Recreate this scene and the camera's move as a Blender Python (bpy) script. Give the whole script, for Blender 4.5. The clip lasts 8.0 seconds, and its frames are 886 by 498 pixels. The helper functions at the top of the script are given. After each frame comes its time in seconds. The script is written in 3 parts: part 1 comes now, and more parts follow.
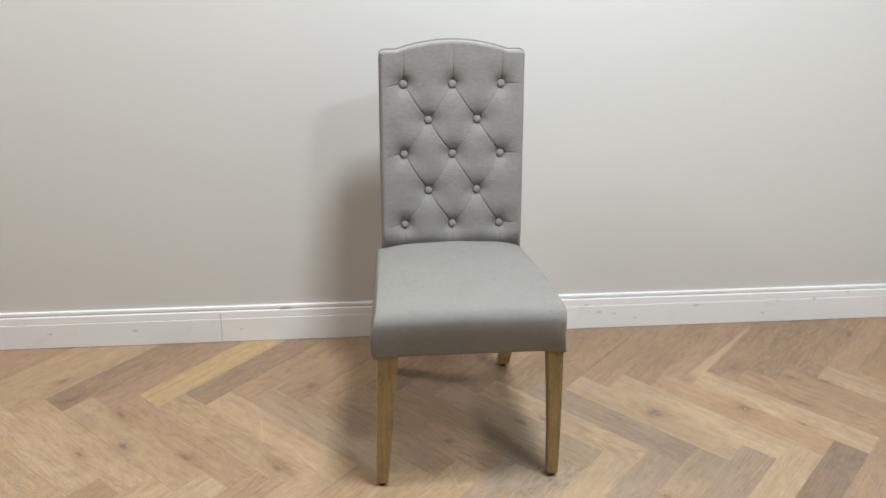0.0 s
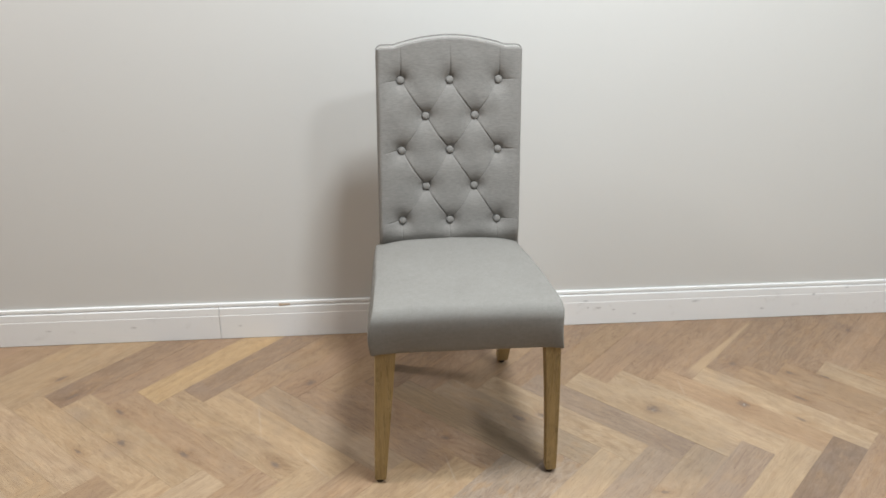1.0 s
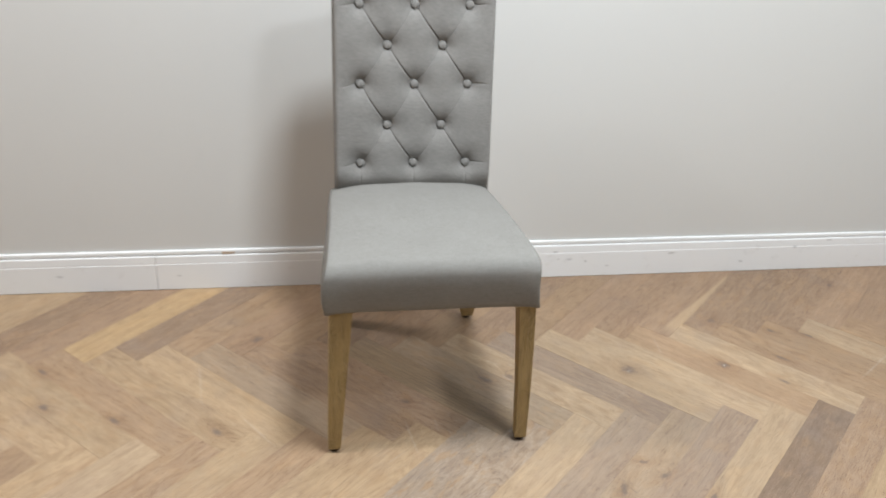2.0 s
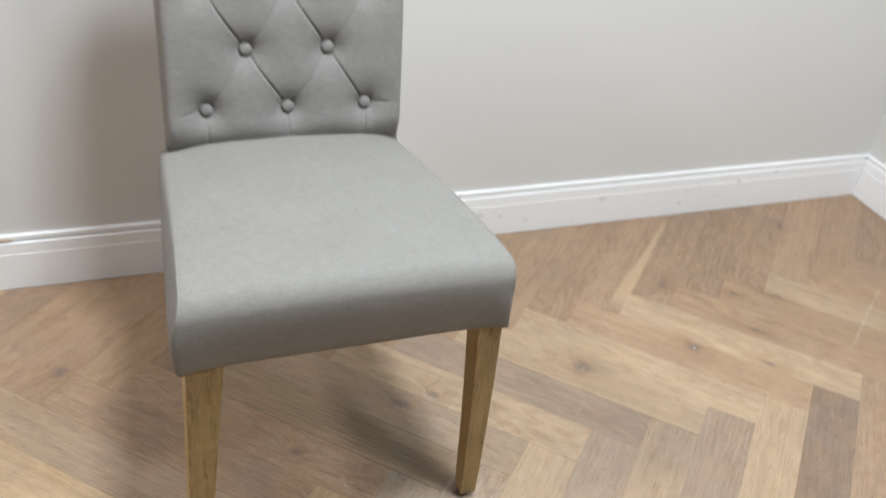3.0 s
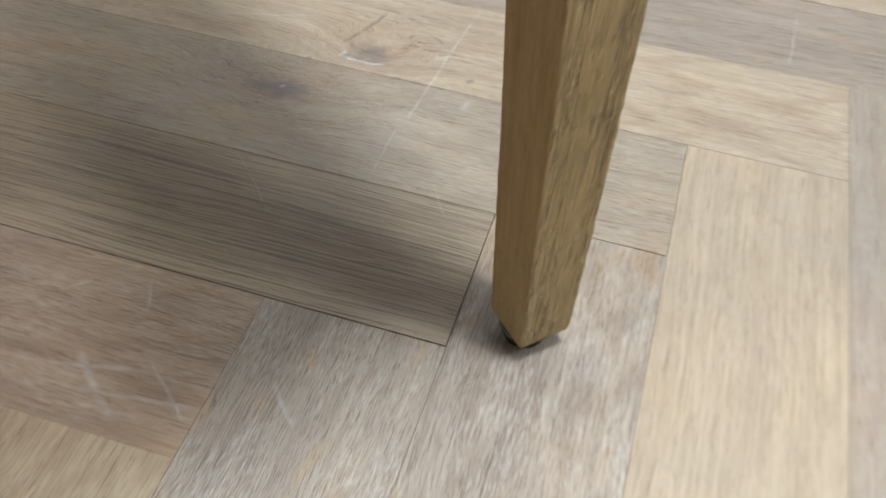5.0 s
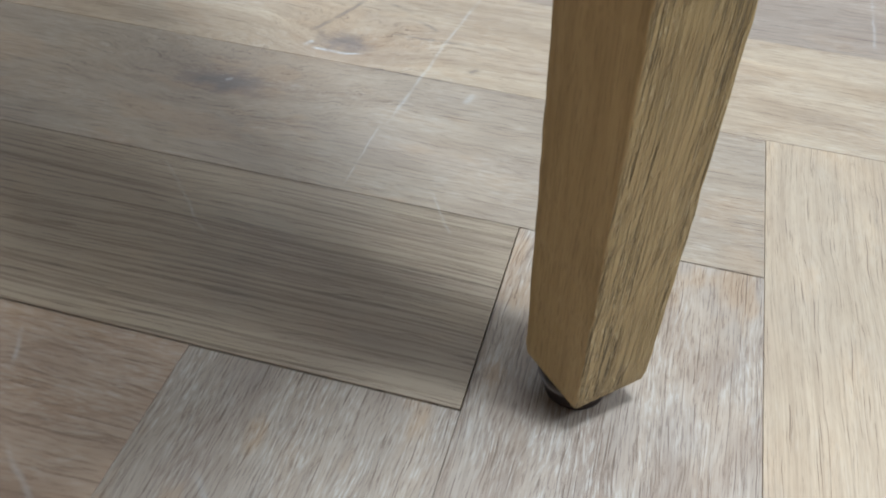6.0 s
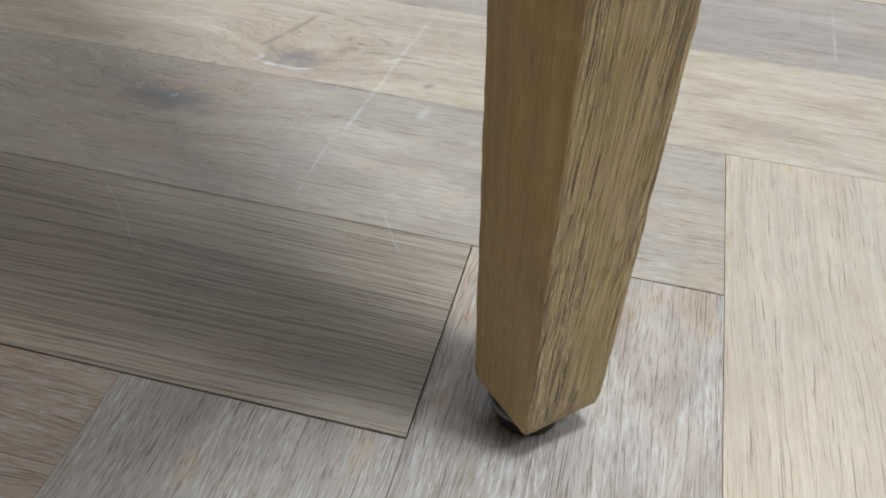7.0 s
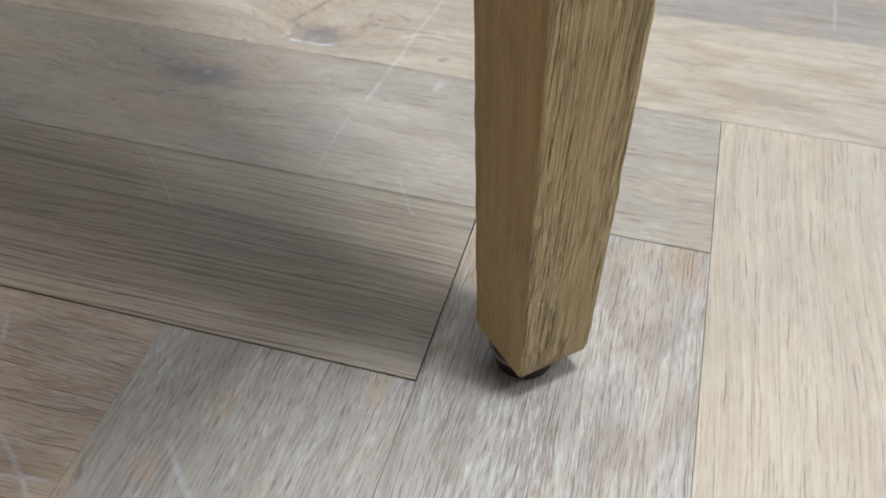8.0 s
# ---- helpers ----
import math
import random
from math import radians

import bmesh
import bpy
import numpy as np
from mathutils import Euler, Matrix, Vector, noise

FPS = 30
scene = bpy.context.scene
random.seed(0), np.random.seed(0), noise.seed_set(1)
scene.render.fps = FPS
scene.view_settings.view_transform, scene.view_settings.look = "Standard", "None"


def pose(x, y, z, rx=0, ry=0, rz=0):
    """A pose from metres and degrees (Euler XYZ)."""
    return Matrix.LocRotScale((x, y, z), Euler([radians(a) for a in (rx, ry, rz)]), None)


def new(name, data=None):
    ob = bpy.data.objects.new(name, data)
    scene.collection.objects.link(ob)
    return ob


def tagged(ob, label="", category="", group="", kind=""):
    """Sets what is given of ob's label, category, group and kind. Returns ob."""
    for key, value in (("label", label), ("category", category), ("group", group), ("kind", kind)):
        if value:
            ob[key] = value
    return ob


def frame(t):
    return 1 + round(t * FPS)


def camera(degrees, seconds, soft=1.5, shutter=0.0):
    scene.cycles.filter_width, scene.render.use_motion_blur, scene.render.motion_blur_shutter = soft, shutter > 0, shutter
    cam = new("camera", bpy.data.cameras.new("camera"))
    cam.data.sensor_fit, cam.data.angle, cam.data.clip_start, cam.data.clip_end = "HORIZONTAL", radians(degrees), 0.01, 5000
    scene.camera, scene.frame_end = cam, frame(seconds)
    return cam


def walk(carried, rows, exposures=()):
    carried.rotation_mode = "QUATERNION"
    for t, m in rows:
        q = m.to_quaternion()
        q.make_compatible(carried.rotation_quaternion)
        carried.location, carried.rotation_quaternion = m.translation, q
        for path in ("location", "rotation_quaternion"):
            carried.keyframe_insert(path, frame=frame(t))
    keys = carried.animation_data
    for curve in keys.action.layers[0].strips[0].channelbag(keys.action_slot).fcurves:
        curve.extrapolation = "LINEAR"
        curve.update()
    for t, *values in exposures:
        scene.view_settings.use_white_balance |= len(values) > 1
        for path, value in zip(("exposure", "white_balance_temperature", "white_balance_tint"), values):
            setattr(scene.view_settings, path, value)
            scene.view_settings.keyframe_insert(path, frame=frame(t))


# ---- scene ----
cam = camera(51.91, 8.0, 1.7, 0.45)
# seconds, eye x y z, yaw, pitch, roll in degrees
PATH = [
    (0.0, -0.6445, -1.8527, 1.4986, -6.56, -25.70, 1.26),
    (0.5, -0.6461, -1.8507, 1.5072, -6.62, -26.08, 1.27),
    (1.0, -0.6326, -1.8517, 1.4964, -6.40, -25.91, 1.05),
    (1.2, -0.6326, -1.8497, 1.4952, -6.50, -25.98, 1.06),
    (2.3, -0.6344, -1.4644, 1.3409, -14.25, -30.53, 5.73),
    (2.5, -0.6516, -1.3176, 1.2893, -18.80, -30.83, 6.81),
    (2.8, -0.6631, -1.0709, 1.2210, -22.93, -32.90, 8.03),
    (3.0, -0.6610, -0.9592, 1.1724, -24.77, -34.47, 8.01),
    (3.3, -0.6490, -0.7737, 1.1100, -31.25, -40.91, 10.10),
    (3.5, -0.6124, -0.6868, 1.0810, -33.36, -44.76, 9.25),
    (3.7, -0.5535, -0.5985, 1.0277, -35.50, -49.41, 9.09),
    (4.0, -0.4714, -0.4727, 0.8334, -36.69, -51.81, 9.09),
    (4.2, -0.4275, -0.4139, 0.6903, -36.45, -52.89, 9.10),
    (5.3, -0.3083, -0.2419, 0.2825, -29.98, -45.46, 2.73),
    (5.5, -0.3047, -0.2259, 0.2590, -30.21, -44.35, 2.52),
    (6.0, -0.2899, -0.2063, 0.2216, -32.04, -41.98, 3.36),
    (6.2, -0.2812, -0.2027, 0.2167, -31.97, -41.02, 3.07),
    (6.5, -0.2791, -0.2003, 0.2165, -33.74, -40.42, 4.01),
    (6.8, -0.2745, -0.2035, 0.2139, -33.10, -40.48, 3.71),
    (7.0, -0.2765, -0.2032, 0.2132, -33.88, -40.62, 4.02),
    (7.5, -0.2720, -0.2128, 0.2040, -31.60, -43.12, 2.03),
    (8.0, -0.2811, -0.2280, 0.2348, -31.04, -43.13, 1.78),
]
walk(cam, [(t, pose(x, y, z, 90 + pitch, 0, yaw) @ pose(0, 0, 0, 0, 0, roll)) for t, x, y, z, yaw, pitch, roll in PATH],
     [(0.0, -0.02, 6350, 9.5), (1.2, -0.02, 6350, 9.5), (2.5, 0.12, 6150, 10), (3.0, 0.14, 6150, 10), (3.5, 0.18, 6050, 10), (4.2, 0.26, 5900, 8), (5.3, 0.36, 5300, 4), (6.5, 0.38, 5100, 4), (7.0, 0.38, 5060, 4), (8.0, 0.41, 5060, 4)])

# ---- world and lights ----
world = bpy.data.worlds.new("world")
scene.world = world
world.use_nodes = True
world.node_tree.nodes["Background"].inputs[0].default_value = (0.8, 0.85, 0.9, 1)
world.node_tree.nodes["Background"].inputs[1].default_value = 0.02

# the room: x from X0 to X1, y from Y0 to Y1 (faces of the skirting), height ZC
X0, X1, Y0, Y1, ZC = -5.0, 1.278, -6.5, 0.622, 2.6
SKIRT = 0.0112


def panel_light(x, y, sx, sy, watts, colour):
    data = bpy.data.lights.new("panel_lamp", "AREA")
    data.shape, data.size, data.size_y, data.energy, data.color = "RECTANGLE", sx, sy, watts, colour
    ob = new("panel_lamp", data)
    ob.matrix_world = pose(x, y, ZC - 0.035)
    return ob


WHITE = (0.94, 0.99, 1.0)
WARM = (1.0, 0.96, 0.91)
LAMPS = [
    (-0.12, -0.38, 0.32, 0.32, 52.0, WHITE),
    (-2.15, -0.12, 0.30, 0.30, 36.0, WARM),
    (0.60, -1.34, 0.27, 0.27, 24.0, WHITE),
]
for spec in LAMPS:
    panel_light(*spec)


ROOT = math.sqrt(0.5)


# ---- material helpers ----
class Nodes:
    def __init__(self, name):
        self.mat = bpy.data.materials.new(name)
        self.mat.use_nodes = True
        self.tree = self.mat.node_tree
        self.bsdf = self.tree.nodes["Principled BSDF"]

    def put(self, socket, value):
        if isinstance(value, bpy.types.NodeSocket):
            self.tree.links.new(value, socket)
        elif value is not None:
            socket.default_value = value

    def math(self, op, a, b=None, c=None, clamp=False):
        n = self.tree.nodes.new("ShaderNodeMath")
        n.operation, n.use_clamp = op, clamp
        for s, v in zip(n.inputs, (a, b, c)):
            self.put(s, v)
        return n.outputs[0]

    def vmath(self, op, a, b=None, scale=None):
        n = self.tree.nodes.new("ShaderNodeVectorMath")
        n.operation = op
        self.put(n.inputs[0], a)
        self.put(n.inputs[1], b)
        if scale is not None:
            self.put(n.inputs["Scale"], scale)
        return n.outputs["Value"] if op in ("LENGTH", "DISTANCE", "DOT_PRODUCT") else n.outputs[0]

    def coords(self, which="Object"):
        return self.tree.nodes.new("ShaderNodeTexCoord").outputs[which]

    def position(self):
        return self.tree.nodes.new("ShaderNodeNewGeometry").outputs["Position"]

    def info(self, which):
        return self.tree.nodes.new("ShaderNodeObjectInfo").outputs[which]

    def split(self, v):
        n = self.tree.nodes.new("ShaderNodeSeparateXYZ")
        self.put(n.inputs[0], v)
        return n.outputs

    def join(self, x, y, z):
        n = self.tree.nodes.new("ShaderNodeCombineXYZ")
        for s, v in zip(n.inputs, (x, y, z)):
            self.put(s, v)
        return n.outputs[0]

    def noise(self, vec, scale=1.0, detail=3.0, rough=0.5, distortion=0.0, colour=False):
        n = self.tree.nodes.new("ShaderNodeTexNoise")
        self.put(n.inputs["Vector"], vec)
        for k, v in (("Scale", scale), ("Detail", detail), ("Roughness", rough), ("Distortion", distortion)):
            self.put(n.inputs[k], v)
        return n.outputs["Color" if colour else "Fac"]

    def ramp(self, fac, *stops):
        n = self.tree.nodes.new("ShaderNodeValToRGB")
        while len(n.color_ramp.elements) < len(stops):
            n.color_ramp.elements.new(0.5)
        for e, (p, c) in zip(n.color_ramp.elements, stops):
            e.position = p
            e.color = (*c, 1) if isinstance(c, tuple) else (c, c, c, 1)
        self.put(n.inputs[0], fac)
        return n.outputs[0]

    def span(self, v, lo, hi, to_lo=0.0, to_hi=1.0):
        n = self.tree.nodes.new("ShaderNodeMapRange")
        n.interpolation_type = "SMOOTHSTEP"
        for s, x in zip(n.inputs, (v, lo, hi, to_lo, to_hi)):
            self.put(s, x)
        return n.outputs[0]

    def mix(self, fac, a, b, blend="MIX"):
        n = self.tree.nodes.new("ShaderNodeMix")
        n.data_type, n.blend_type = "RGBA", blend
        self.put(n.inputs[0], fac)
        for s, v in ((n.inputs[6], a), (n.inputs[7], b)):
            self.put(s, (*v, 1) if isinstance(v, tuple) and len(v) == 3 else v)
        return n.outputs[2]

    def bump(self, height, strength=0.3, distance=0.001, normal=None):
        n = self.tree.nodes.new("ShaderNodeBump")
        n.inputs["Strength"].default_value = strength
        n.inputs["Distance"].default_value = distance
        self.put(n.inputs["Height"], height)
        self.put(n.inputs["Normal"], normal)
        return n.outputs[0]

    def done(self, colour, rough, normal=None, **more):
        self.put(self.bsdf.inputs["Base Color"], (*colour, 1) if isinstance(colour, tuple) else colour)
        self.put(self.bsdf.inputs["Roughness"], rough)
        self.put(self.bsdf.inputs["Normal"], normal)
        for k, v in more.items():
            self.put(self.bsdf.inputs[k.replace("_", " ")], v)
        return self.mat


# ---- materials ----
# knots in the floor: x, y, half length, half width, turn of the board in degrees
KNOTS = [
    (0.188, 0.155, 0.022, 0.016, -45), (0.451, 0.158, 0.019, 0.013, -45), (-0.128, 0.153, 0.013, 0.009, -48), (-0.190, 0.145, 0.020, 0.011, -45),
    (-0.760, 0.360, 0.018, 0.010, 45), (0.041, -0.259, 0.026, 0.008, 75), (0.147, -0.226, 0.018, 0.007, 30), (0.212, -0.348, 0.011, 0.009, 45),
    (0.230, -0.299, 0.014, 0.008, 60), (0.583, 0.077, 0.018, 0.006, -45), (0.624, 0.175, 0.022, 0.006, -45), (0.654, 0.299, 0.014, 0.007, -45),
    (-0.840, 0.002, 0.018, 0.009, -45), (-1.272, 0.260, 0.016, 0.008, -45), (-0.401, 0.076, 0.012, 0.008, -45), (0.109, -0.178, 0.014, 0.006, -10),
    (-1.473, 0.436, 0.020, 0.007, 45), (-1.416, 0.345, 0.024, 0.006, 45), (-1.240, 0.124, 0.016, 0.009, -45), (-1.073, 0.062, 0.018, 0.008, -45),
    (-1.341, 0.095, 0.016, 0.005, -45), (0.952, 0.521, 0.010, 0.008, 45), (0.500, 0.361, 0.014, 0.010, 45), (0.748, 0.271, 0.022, 0.005, -45),
]
# pale scratches: x, y, length, width, direction in degrees
SCRATCHES = [
    (-0.091, 0.125, 0.150, 0.0012, 39.7), (-0.159, 0.069, 0.050, 0.0006, 45), (-0.232, 0.074, 0.060, 0.0005, 89), (-0.171, 0.219, 0.076, 0.0008, 153), (-0.099, 0.084, 0.011, 0.0024, 29),
    (-0.150, 0.021, 0.030, 0.0006, 77), (0.132, 0.055, 0.080, 0.0011, 42), (0.923, 0.164, 0.350, 0.0035, 36), (0.303, 0.253, 0.088, 0.0020, 87),
    (-0.302, 0.026, 0.019, 0.0011, -112), (-0.338, -0.014, 0.049, 0.0024, -86), (-0.323, -0.029, 0.066, 0.0012, -38), (-0.328, -0.009, 0.041, 0.0014, -30),
    (-0.311, -0.030, 0.043, 0.0012, -87), (-0.330, 0.045, 0.014, 0.0008, -6), (-0.269, -0.059, 0.029, 0.0016, -91), (-0.337, -0.028, 0.032, 0.0014, -43), (-0.345, 0.002, 0.06, 0.0010, -35),
    (-0.444, -0.117, 0.060, 0.0022, 39), (-0.750, 0.000, 0.160, 0.0022, 125), (-0.401, -0.052, 0.142, 0.0026, 99), (-0.890, 0.178, 0.170, 0.0025, 97),
    (-0.815, 0.247, 0.094, 0.0015, 177),
]
# white filler in the knots' cracks
FLECKS = [
    (-0.1370, 0.1495, 0.018, 0.0015, -46), (-0.1290, 0.1425, 0.013, 0.0012, -28), (-0.1430, 0.1600, 0.007, 0.0018, 15), (0.187, 0.150, 0.014, 0.0034, 40), (0.451, 0.155, 0.010, 0.0030, 60), (-0.1885, 0.1455, 0.004, 0.0016, 0),
]
# dark cracks and figure lines
CRACKS = [
    (-0.118, 0.179, 0.052, 0.0022, 25), (-0.089, 0.177, 0.032, 0.0020, -62), (-0.084, 0.152, 0.024, 0.0018, -72), (-0.136, 0.163, 0.018, 0.0026, 60), (-0.085, 0.103, 0.007, 0.0026, 10),
    (-0.0845, 0.133, 0.070, 0.0016, -42), (0.060, -0.262, 0.034, 0.0030, -52), (-0.115, 0.115, 0.060, 0.0014, -44),
]


def oak_floor(name, joined):
    """Oak boards; joined ones take their tone from each island of the mesh."""
    m = Nodes(name)
    if joined:
        rand = m.tree.nodes.new("ShaderNodeNewGeometry").outputs["Random Per Island"]
        tone = m.ramp(rand, (0.0, (0.335, 0.238, 0.162)), (0.25, (0.385, 0.262, 0.162)), (0.5, (0.360, 0.248, 0.165)), (0.75, (0.430, 0.305, 0.185)), (1.0, (0.375, 0.280, 0.196)))
        lime = 0.3
    else:
        rand = m.info("Random")
        tone = m.info("Color")
        lime = m.info("Alpha")
    pos = m.position()
    # rings bend round each knot
    px, py, _ = m.split(pos)
    core = None
    for x, y, a, b, turn in KNOTS:
        c, s = math.cos(radians(turn)), math.sin(radians(turn))
        dx, dy = m.math("SUBTRACT", px, x), m.math("SUBTRACT", py, y)
        u = m.math("MULTIPLY_ADD", dx, c / a, m.math("MULTIPLY", dy, s / a))
        v = m.math("MULTIPLY_ADD", dx, -s / b, m.math("MULTIPLY", dy, c / b))
        d = m.vmath("LENGTH", m.join(u, v, 0.0))
        core = d if core is None else m.math("MINIMUM", core, d)
    wob = m.noise(pos, 95.0, 4.0, 0.65)
    core = m.math("ADD", core, m.math("MULTIPLY_ADD", wob, 2.4, -1.25))
    near = m.span(core, 0.0, 4.5, 1.0, 0.0)
    heart = m.span(core, 0.05, 1.35, 1.0, 0.0)
    # grain runs along each board
    ob = m.coords("Object")
    shift = m.join(m.math("MULTIPLY", rand, 61.0), m.math("MULTIPLY", rand, 37.0), m.math("MULTIPLY", rand, 17.0))
    v = m.vmath("ADD", ob, shift)
    vx, vy, vz = m.split(v)
    bend = m.noise(m.join(m.math("MULTIPLY", vx, 3.2), m.math("MULTIPLY", vy, 9.0), vz), 1.0, 2.0, 0.5)
    vy2 = m.math("ADD", vy, m.math("MULTIPLY_ADD", bend, 0.024, m.math("MULTIPLY", near, 0.016)))
    ring = m.noise(m.join(m.math("MULTIPLY", vx, 1.3), m.math("MULTIPLY", vy2, 75.0), vz), 1.0, 3.0, 0.6)
    streak = m.noise(m.join(m.math("MULTIPLY", vx, 8.0), m.math("MULTIPLY", vy2, 430.0), vz), 1.0, 3.0, 0.6)
    ripple = m.noise(m.join(m.math("MULTIPLY", vx, 26.0), m.math("MULTIPLY", vy, 60.0), vz), 1.0, 2.0, 0.5)
    vy3 = m.math("MULTIPLY_ADD", ripple, 0.0045, vy2)
    pore = m.noise(m.join(m.math("MULTIPLY", vx, 34.0), m.math("MULTIPLY", vy3, 1700.0), vz), 1.0, 3.0, 0.6)
    stroke = m.noise(m.join(m.math("MULTIPLY", vx, 135.0), m.math("MULTIPLY", vy3, 1450.0), vz), 1.0, 4.0, 0.66)
    line = m.noise(m.join(m.math("MULTIPLY", vx, 9.0), m.math("MULTIPLY", vy2, 1300.0), vz), 1.0, 3.0, 0.6)
    cloud = m.noise(v, 9.0, 3.0, 0.55)
    stain = m.noise(pos, 5.0, 4.0, 0.6)
    # flame figure: nested arches that differ from board to board
    hill = m.noise(m.join(m.math("MULTIPLY", vx, 2.6), m.math("MULTIPLY", vy2, 11.0), m.math("MULTIPLY", vz, 1.0)), 1.0, 2.0, 0.45, 0.3)
    contour = m.math("SINE", m.math("MULTIPLY", hill, 95.0))
    contour = m.math("MULTIPLY", m.span(contour, -0.2, 1.0), m.span(m.math("FRACT", m.math("MULTIPLY", rand, 7.3)), 0.15, 0.9, 0.12, 1.0))
    dark = m.span(ring, 0.40, 0.72)
    tone = m.mix(m.math("MULTIPLY", contour, m.math("MULTIPLY_ADD", lime, 0.30, 0.22)), tone, m.mix(1.0, tone, (0.70, 0.63, 0.58), "MULTIPLY"))
    col = m.mix(m.math("MULTIPLY", dark, 0.20), tone, m.mix(1.0, tone, (0.52, 0.45, 0.40), "MULTIPLY"))
    col = m.mix(m.math("MULTIPLY", m.span(streak, 0.42, 0.70), 0.28), col, m.mix(1.0, col, (0.58, 0.52, 0.47), "MULTIPLY"))
    col = m.mix(m.math("MULTIPLY", m.span(cloud, 0.35, 0.75), 0.35), col, m.mix(1.0, col, (1.22, 1.20, 1.18), "MULTIPLY"))
    blotch = m.noise(m.join(m.math("MULTIPLY", vx, 22.0), m.math("MULTIPLY", vy2, 55.0), vz), 1.0, 4.0, 0.6)
    col = m.mix(m.math("MULTIPLY", m.span(blotch, 0.50, 0.68), 0.28), col, m.mix(1.0, col, (0.74, 0.71, 0.70), "MULTIPLY"))
    col = m.mix(m.math("MULTIPLY", m.span(blotch, 0.46, 0.32), 0.20), col, m.mix(1.0, col, (1.20, 1.10, 0.98), "MULTIPLY"))
    mauve = m.noise(m.join(m.math("MULTIPLY", vx, 7.0), m.math("MULTIPLY", vy, 19.0), m.math("ADD", vz, 5.0)), 1.0, 4.0, 0.6, 0.6)
    col = m.mix(m.math("MULTIPLY", m.span(mauve, 0.50, 0.66), 0.45), col, m.mix(1.0, col, (0.86, 0.835, 0.865), "MULTIPLY"))
    col = m.mix(m.math("MULTIPLY", m.span(mauve, 0.46, 0.30), 0.40), col, m.mix(1.0, col, (1.16, 1.08, 0.96), "MULTIPLY"))
    rust = m.noise(m.join(m.math("MULTIPLY", vx, 17.0), m.math("MULTIPLY", vy2, 38.0), m.math("ADD", vz, 9.0)), 1.0, 3.0, 0.6)
    col = m.mix(m.math("MULTIPLY", m.math("MULTIPLY", m.span(rust, 0.54, 0.64), lime), 0.75), col, (0.40, 0.255, 0.140))
    col = m.mix(m.math("MULTIPLY", m.math("MULTIPLY", m.span(rust, 0.46, 0.34), lime), 0.5), col, m.mix(1.0, col, (0.80, 0.82, 0.88), "MULTIPLY"))
    # boards that drank more lime are greyer under it
    col = m.mix(m.math("MULTIPLY", m.span(lime, 0.5, 0.85), 0.12), col, m.mix(1.0, col, (0.72, 0.72, 0.74), "MULTIPLY"))
    # brushed-out grain lines
    combed = m.span(stroke, 0.455, 0.37)
    col = m.mix(m.math("MULTIPLY", combed, m.math("MULTIPLY_ADD", lime, 0.58, 0.12)), col, m.mix(1.0, col, (0.50, 0.46, 0.45), "MULTIPLY"))
    # limed pores: pale where the brushed grain holds the finish
    limed = m.math("MULTIPLY", m.span(stroke, 0.50, 0.61), m.span(blotch, 0.60, 0.40, 0.15, 1.0))
    col = m.mix(m.math("MULTIPLY", limed, m.math("MULTIPLY_ADD", lime, 0.56, 0.02)), col, (0.55, 0.475, 0.392))
    col = m.mix(m.math("MULTIPLY", m.span(line, 0.48, 0.62), m.math("ADD", m.span(lime, 0.0, 0.14, 0.48, 0.0), 0.18)), col, m.mix(1.0, col, (0.46, 0.40, 0.35), "MULTIPLY"))
    open_pore = m.span(pore, 0.41, 0.35)
    col = m.mix(m.math("MULTIPLY", open_pore, 0.82), col, m.mix(1.0, col, (0.42, 0.36, 0.32), "MULTIPLY"))
    col = m.mix(m.math("MULTIPLY", m.span(stain, 0.50, 0.74), 0.22), col, (0.22, 0.19, 0.175))
    col = m.mix(m.math("MULTIPLY", near, 0.45), col, m.mix(1.0, col, (0.74, 0.64, 0.56), "MULTIPLY"))
    col = m.mix(m.math("MULTIPLY", heart, 0.74), col, (0.145, 0.112, 0.098))
    # scratches, cracks and scuffs
    sway = m.vmath("SUBTRACT", m.noise(pos, 38.0, 5.0, 0.62, colour=True), (0.5, 0.5, 0.5))
    qx, qy, _ = m.split(m.vmath("ADD", pos, m.vmath("SCALE", sway, None, 0.005)))

    def strokes(table):
        mask = None
        for x, y, length, width, turn in table:
            c, s = math.cos(radians(turn)), math.sin(radians(turn))
            dx, dy = m.math("SUBTRACT", qx, x), m.math("SUBTRACT", qy, y)
            u = m.math("ABSOLUTE", m.math("MULTIPLY_ADD", dx, c, m.math("MULTIPLY", dy, s)))
            w = m.math("ABSOLUTE", m.math("MULTIPLY_ADD", dx, -s, m.math("MULTIPLY", dy, c)))
            d = m.math("MULTIPLY", m.span(u, length * 0.28, length * 0.52, 1.0, 0.0), m.span(w, width * 0.2, width, 1.0, 0.0))
            mask = d if mask is None else m.math("MAXIMUM", mask, d)
        return mask

    worn = m.noise(pos, 90.0, 3.0, 0.6)
    mask = m.math("MULTIPLY", strokes(SCRATCHES), m.span(worn, 0.22, 0.72, 0.15, 1.0))
    col = m.mix(m.math("MULTIPLY", strokes(CRACKS), m.span(worn, 0.30, 0.65, 0.62, 0.12)), col, (0.13, 0.095, 0.075))
    col = m.mix(m.math("MULTIPLY", strokes(FLECKS), m.span(worn, 0.36, 0.64, 0.05, 0.62)), col, (0.70, 0.69, 0.66))
